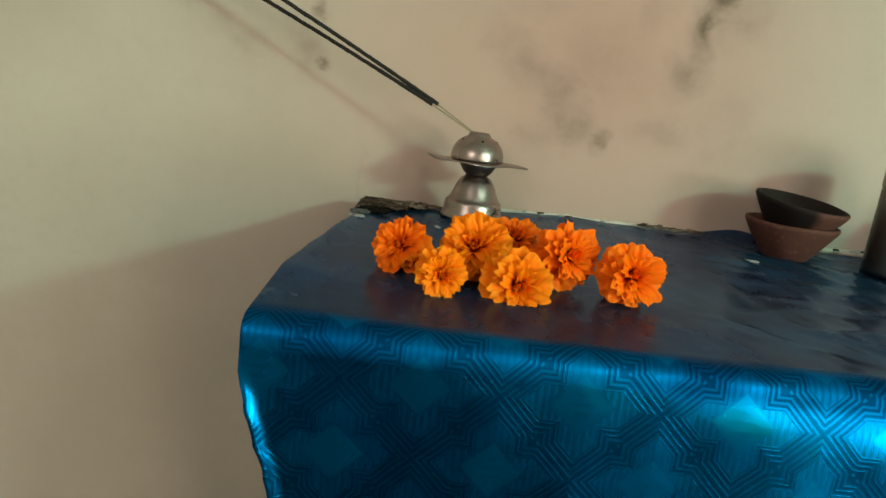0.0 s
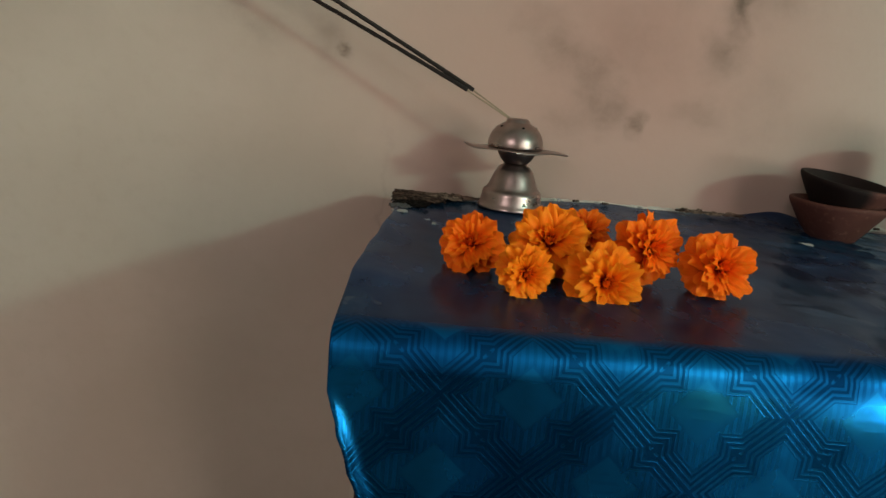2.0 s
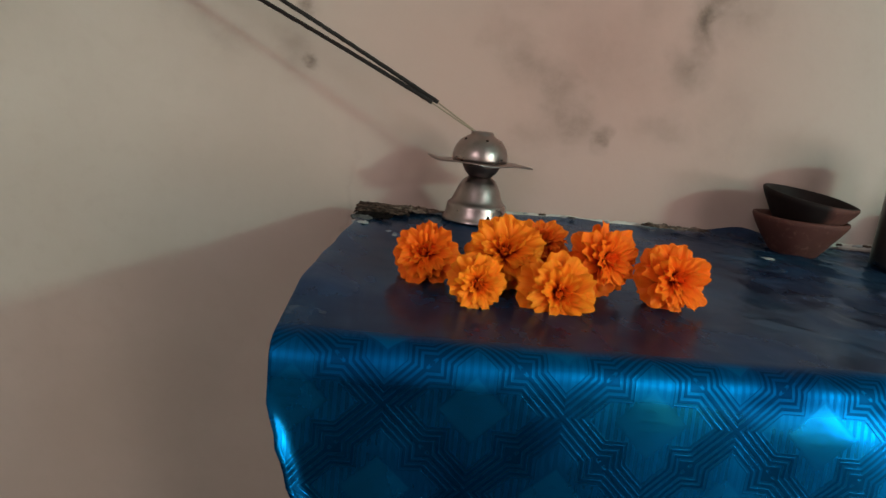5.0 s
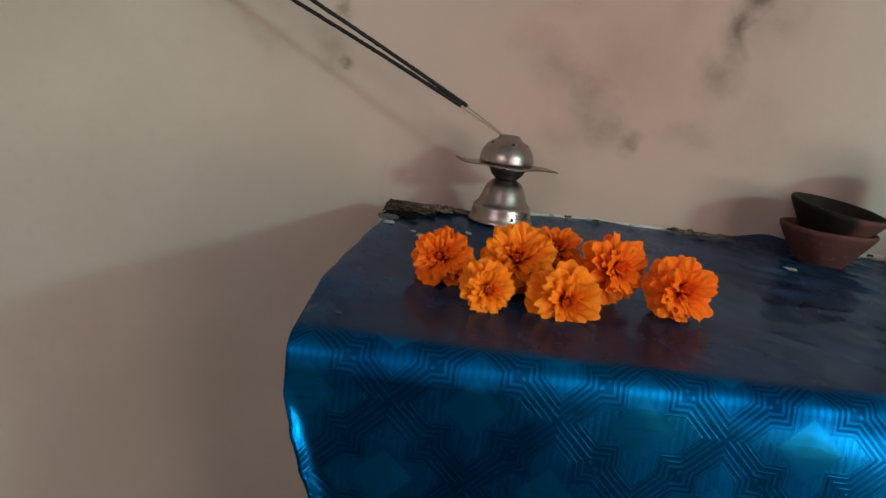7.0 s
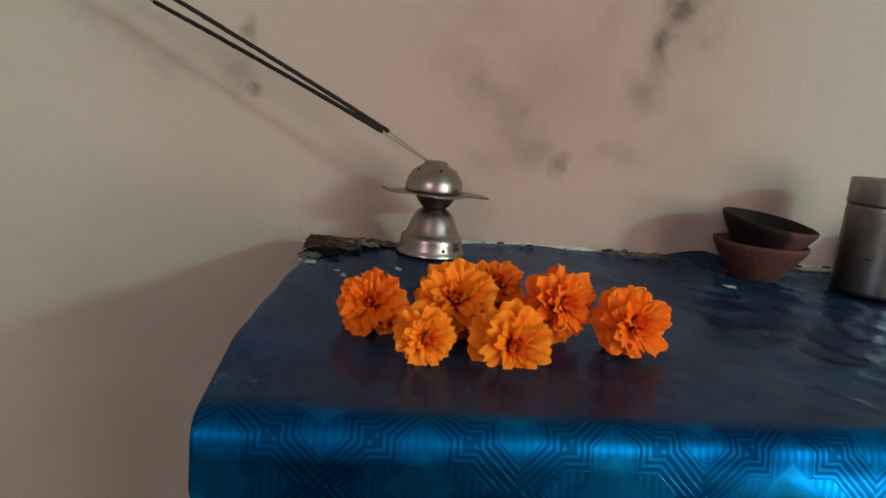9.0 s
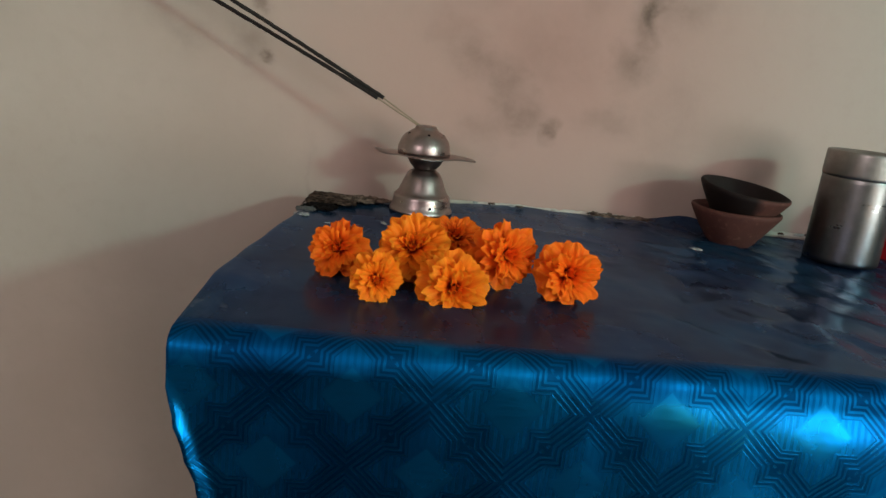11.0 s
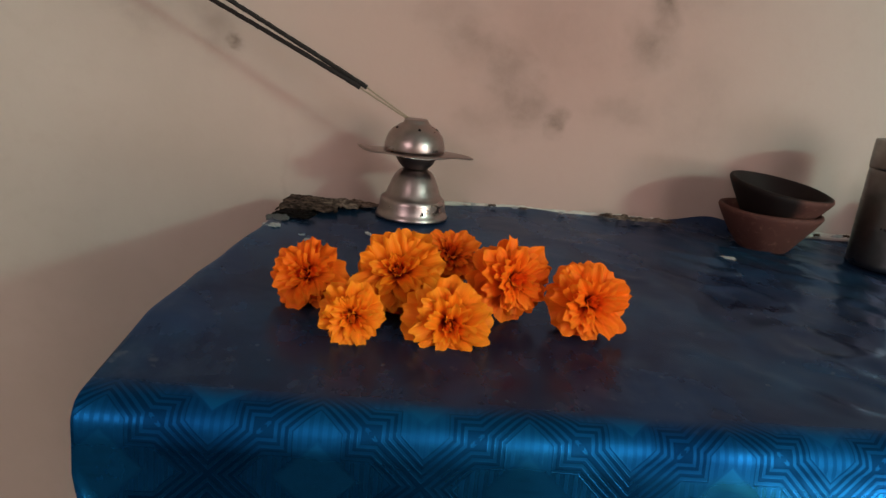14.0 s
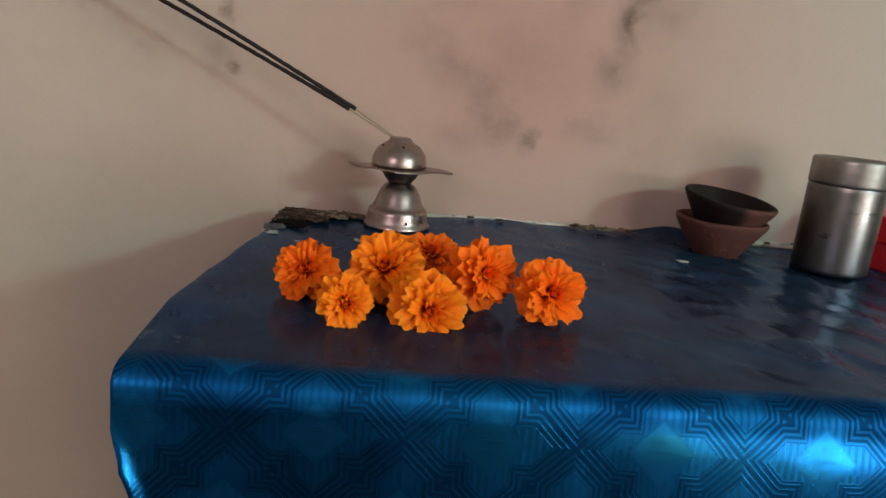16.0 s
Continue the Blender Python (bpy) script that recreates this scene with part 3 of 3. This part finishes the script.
def saucer():
    bm = bmesh.new()
    seg, rings = 96, 7
    rows = []
    for k in range(rings + 1):
        t = k / rings
        row = []
        for i in range(seg):
            q = 2 * math.pi * i / seg
            near = lambda c: math.exp(-(abs((q - c + math.pi) % (2 * math.pi) - math.pi) / 0.30) ** 1.7)
            R = 0.0288 + 0.0192 * (near(math.pi) + near(0.10) + 0.35 * near(1.6) + 0.30 * near(4.5))
            r = 0.006 + (R - 0.006) * t
            out = max(0.0, r - 0.022) / 0.024
            z = 0.0548 - 0.0030 * out + 0.0016 * out * math.sin(q * 3 + 0.6) - 0.004 * near(5.0) * out + 0.005 * near(math.pi) * out * out - 0.0012 * near(0.10) * out
            row.append(bm.verts.new((r * math.cos(q), r * math.sin(q), z)))
        rows.append(row)
    for a, b in zip(rows, rows[1:]):
        for i in range(seg):
            bm.faces.new((a[i], b[i], b[(i + 1) % seg], a[(i + 1) % seg]))
    top = bmesh.ops.extrude_face_region(bm, geom=bm.faces[:])
    for v in top["geom"]:
        if isinstance(v, bmesh.types.BMVert):
            v.co.z += 0.0009
    bmesh.ops.recalc_face_normals(bm, faces=bm.faces[:])
    return bm


part("saucer", saucer(), BRASS, holder, "thin bent saucer with petal lobes")
dome = lathe([(0.0244, 0.0562), (0.0246, 0.058), (0.0240, 0.063), (0.0220, 0.0685), (0.0184, 0.0732), (0.0130, 0.0768), (0.0104, 0.0782), (0.0100, 0.0800), (0.0086, 0.0812), (0.0070, 0.0808)], 48, 0.012)
dome.transform(Matrix.Translation((-0.0019, 0, 0)))
part("dome", dome, BRASS, holder)
# solid black discs and a wedge stand for the dark insides of holes
for q in range(5):
    t = radians(72 * q - 80)
    spot = lathe([(0.0011, -0.0002), (0.0011, 0.0004)], 10)
    spot.transform(Matrix.Translation((-0.0019 + 0.0170 * math.cos(t), 0.0170 * math.sin(t), 0.0741)) @ pose(0, 0, 0, 0, 0, math.degrees(t)) @ pose(0, 0, 0, 0, 42, 0))
    part("stick_hole", spot, BLACK, holder)
notch = lathe([(0.0024, -0.0004), (0.0020, 0.0006)], 3)
notch.transform(Matrix.Translation((0.0085, -0.0264, 0.0085)) @ pose(0, 0, 0, 80, 0, 18) @ pose(0, 0, 0, 0, 0, 90))
part("notch", notch, BLACK, holder)


def stick(name_label, foot, join, tip):
    ob = tagged(base("incense_stick", foot), name_label, "incense stick", "incense sticks in the holder")
    f = Vector(foot)
    a, b, c = Vector(foot) - f, Vector(join) - f, Vector(tip) - f
    part("bamboo_core", rod(a - (b - a).normalized() * 0.006, b + (c - b).normalized() * 0.002, 0.00065, 0.00065), BAMBOO, ob)
    end = c - (c - b).normalized() * 0.007
    part("paste", rod(b, end, 0.0019, 0.0018, 10, (0, 0, 0.0012), 60, 0.22), INCENSE, ob)
    part("ash", rod(end, c, 0.0015, 0.0008, 8, (0, 0, 0.0004), 8, 0.5), ASH, ob)


stick("black incense stick with a burnt tip leaning in the holder", (0.0445, 0.6350, 0.829), (0.0062, 0.6350, 0.8520), (-0.200, 0.640, 0.9545))
stick("black incense stick with a grey ash tip leaning in the holder", (0.0430, 0.6320, 0.829), (0.0008, 0.6330, 0.8515), (-0.200, 0.660, 0.9420))


# ---- clay bowls, steel canister, cartons ----
BOWL = [(0.0170, 0.0), (0.0195, 0.0008), (0.0212, 0.0028), (0.0262, 0.0095), (0.0318, 0.0175), (0.0370, 0.0255), (0.0402, 0.0310), (0.0414, 0.0338), (0.0408, 0.0358), (0.0388, 0.0362), (0.0368, 0.0345), (0.0335, 0.027), (0.0255, 0.015), (0.0150, 0.0078), (0.0050, 0.0068)]


def diya(place, turn, mat, label, seed):
    ob = part("clay_bowl", lathe(BOWL, 48, 0.03, seed=seed), mat)
    ob.matrix_world = pose(*place, *turn)
    return tagged(ob, label, "bowl", "stacked clay bowls")


diya((0.353, 0.634, TOP - 0.0025), (0, 0, 20), CLAY, "red-brown clay lamp bowl standing on the oilcloth", 0.0)
diya((0.3535, 0.6340, TOP + 0.0180), (6, 5.5, 0), SOOTY_CLAY, "soot-blackened clay lamp bowl tilted in the lower one", 5.0)

can = tagged(base("steel_canister", (0.4495, 0.609, TOP - 0.004), (0, 0, 30)), "brushed stainless steel canister with a fitted lid", "canister")
can.scale = (1, 1, 1.06)
part("body", lathe([(0.0306, 0.0015), (0.0316, 0.003), (0.0318, 0.006), (0.0318, 0.072), (0.0315, 0.0755), (0.0311, 0.0765)], 64, 0.004), STEEL, can)
part("lid", lathe([(0.0317, 0.0762), (0.0321, 0.0768), (0.0323, 0.079), (0.0323, 0.0955), (0.0320, 0.0978), (0.0312, 0.0984), (0.0284, 0.0966), (0.0274, 0.0956), (0.0100, 0.0952)], 64, 0.004), LID_STEEL, can, "worn steel lid with a recessed top")


def carton(place, turn, size, label, patch):
    ob = tagged(base("carton", place, (0, 0, turn)), label, "box", "red cartons")
    part("card_box", box((0, 0, 0), size, 0.001), RED, ob, smooth=False)
    part("flap", box((0.002, 0.002, size[2]), (size[0] - 0.002, size[1] - 0.002, size[2] + 0.0008), 0.0003), RED, ob, smooth=False)
    if patch:
        part("printed_panel", box((0.006, -0.0007, 0.004), (size[0] - 0.004, 0.0002, size[2] - 0.006)), LABEL, ob, "white printed panel", smooth=False)
    return ob


carton((0.512, 0.600, TOP - 0.003), 8, (0.085, 0.055, 0.026), "red card box with a white printed side panel", True)
carton((0.510, 0.616, TOP + 0.0240), 24, (0.080, 0.050, 0.024), "plain red card box lying on another", False)


# ---- litter on the sheet ----
def scrap(place, sx, sy, turn, mat, label, seed, height=0.006, name="dry_leaf_scrap"):
    bm = bmesh.new()
    nx, ny = 22, 14
    grid = []
    for i in range(nx + 1):
        row = []
        for j in range(ny + 1):
            a, b = 2 * i / nx - 1, 2 * j / ny - 1
            k = 1 + 0.55 * noise.noise((a * 2.1 + seed, b * 2.1, 3.0)) + 0.22 * noise.noise((a * 5 + seed, b * 5, 5.0))
            x, y = a * sx / 2 * k, b * sy / 2 * k * (1 - 0.35 * a * a)
            z = 0.0012 + height * abs(noise.noise((a * 2.4 + seed, b * 2.4, 0.7))) + height * 0.8 * abs(noise.noise((a * 7 + seed, b * 7, 1.7)))
            row.append(bm.verts.new((x, y, z)))
        grid.append(row)
    for ra, rb in zip(grid, grid[1:]):
        for j in range(ny):
            bm.faces.new((ra[j], rb[j], rb[j + 1], ra[j + 1]))
    ob = part(name, bm, mat, smooth=False)
    solid = ob.modifiers.new("thickness", "SOLIDIFY")
    solid.thickness, solid.offset = 0.0008, 1.0
    ob.matrix_world = pose(*place, 0, 0, turn)
    return tagged(ob, label, "debris", "litter on the oilcloth")


def curled_leaf(seed):
    """A charred leaf that arches up from the wall side; its torn front lip stands over a dark hollow."""
    bm = bmesh.new()
    nx, ny = 30, 14
    grid = []
    for i in range(nx + 1):
        a = i / nx
        row = []
        for j in range(ny + 1):
            b = j / ny
            tear = 0.010 * noise.noise((a * 5 + seed, 0, 2)) + 0.006 * noise.noise((a * 15 + seed, 4, 0))
            x = -0.058 + 0.047 * a + 0.004 * noise.noise((b * 4, seed, a * 2))
            y = 0.666 - (0.064 + tear - 0.010 * a) * b - 0.006 * a
            arch = min(1.0, 5 * a) ** 0.5 * (1 - 0.75 * a)
            z = 0.0018 + 0.0042 * arch * math.sin(min(1.0, b * 1.25) * 1.57) * (1 - 0.25 * b * b)
            z += 0.0016 * abs(noise.noise((a * 7 + seed, b * 6, 1.0))) + 0.0010 * noise.noise((a * 22, b * 16, seed))
            row.append(bm.verts.new((x, y, max(0.0016, z))))
        grid.append(row)
    for ra, rb in zip(grid, grid[1:]):
        for j in range(ny):
            bm.faces.new((ra[j], rb[j], rb[j + 1], ra[j + 1]))
    ob = part("curled_leaf", bm, CHAR, smooth=False)
    solid = ob.modifiers.new("thickness", "SOLIDIFY")
    solid.thickness, solid.offset = 0.0007, 1.0
    ob.location.z = TOP + 0.001
    return tagged(ob, "charred brown leaf curled up at the table corner", "debris", "litter on the oilcloth")


curled_leaf(3.0)
# black sheet put in for the shade in the leaf's hollow
scrap((-0.0385, 0.588, TOP + 0.0030), 0.028, 0.024, -8, BLACK, "black sheet standing for the shade under the curled leaf", 2.0, 0.0015)
scrap((-0.012, 0.640, TOP + 0.001), 0.034, 0.022, -18, PALE_SCRAP, "crumpled dry brown leaf scrap beside the holder", 1.0, 0.0035)
scrap((-0.049, 0.570, TOP + 0.0030), 0.014, 0.016, 10, ASH_GREY, "grey torn paper scrap at the table corner", 9.0, 0.0025)
scrap((0.002, 0.652, TOP), 0.050, 0.018, -8, PALE_SCRAP, "flat brown scrap along the wall", 3.0, 0.003)
scrap((0.255, 0.676, TOP + 0.002), 0.055, 0.010, -3, PALE_SCRAP, "thin brown scrap along the wall", 4.0, 0.004)
scrap((-0.0475, 0.545, TOP + 0.0040), 0.011, 0.009, 20, FLAKE, "white lime flake at the table edge", 5.0, 0.0015, "lime_flake")
scrap((0.297, 0.577, TOP), 0.012, 0.006, -10, FLAKE, "small white lime flake on the oilcloth", 6.0, 0.001, "lime_flake")
for k, (x, y) in enumerate(((-0.034, 0.545), (-0.026, 0.540), (-0.049, 0.470), (-0.020, 0.530), (0.020, 0.560))):
    scrap((x, y, TOP), 0.006, 0.003, 30 * k, FLAKE, "tiny pale crumb on the oilcloth", 40.0 + k, 0.0008, "lime_flake")
rnd = random.Random(4)
for k in range(26):
    x = rnd.choice((rnd.uniform(0.08, 0.30), rnd.uniform(0.38, 0.56)))
    scrap((x, rnd.uniform(0.684, 0.694), TOP + 0.0005), rnd.uniform(0.003, 0.010), rnd.uniform(0.002, 0.004), rnd.uniform(-20, 20), rnd.choice((FLAKE, FLAKE, PALE_SCRAP)), "small plaster crumb along the wall", 20.0 + k, 0.002, "plaster_crumb")


def lime_ridge(x0, x1, seed):
    bm = bmesh.new()
    n, rows = int((x1 - x0) / 0.0022), []
    for i in range(n + 1):
        x = x0 + (x1 - x0) * i / n
        end = min(1.0, 6 * min(i, n - i) / n)
        h = end * (0.0022 + 0.0042 * max(0.0, noise.noise((x * 30 + seed, 0, 0))) + 0.0016 * noise.noise((x * 160 + seed, 2, 0)))
        d = 0.0012 + 0.0012 * abs(noise.noise((x * 90 + seed, 4, 0)))
        z = TOP - 0.002
        rows.append([bm.verts.new(p) for p in ((x, 0.6995, z), (x, 0.6995 - d - 0.001, z), (x, 0.6995 - d, z + 0.002 + h * 0.7), (x, 0.6995, z + 0.002 + h))])
    for a, b in zip(rows, rows[1:]):
        for k in range(3):
            bm.faces.new((a[k], a[k + 1], b[k + 1], b[k]))
    ob = part("plaster_ridge", bm, LIME, smooth=False)
    return tagged(ob, "crumbling white lime ridge at the foot of the plaster", "plaster", kind="structure")


lime_ridge(0.070, 0.325, 1.0)
lime_ridge(0.375, 0.900, 7.0)
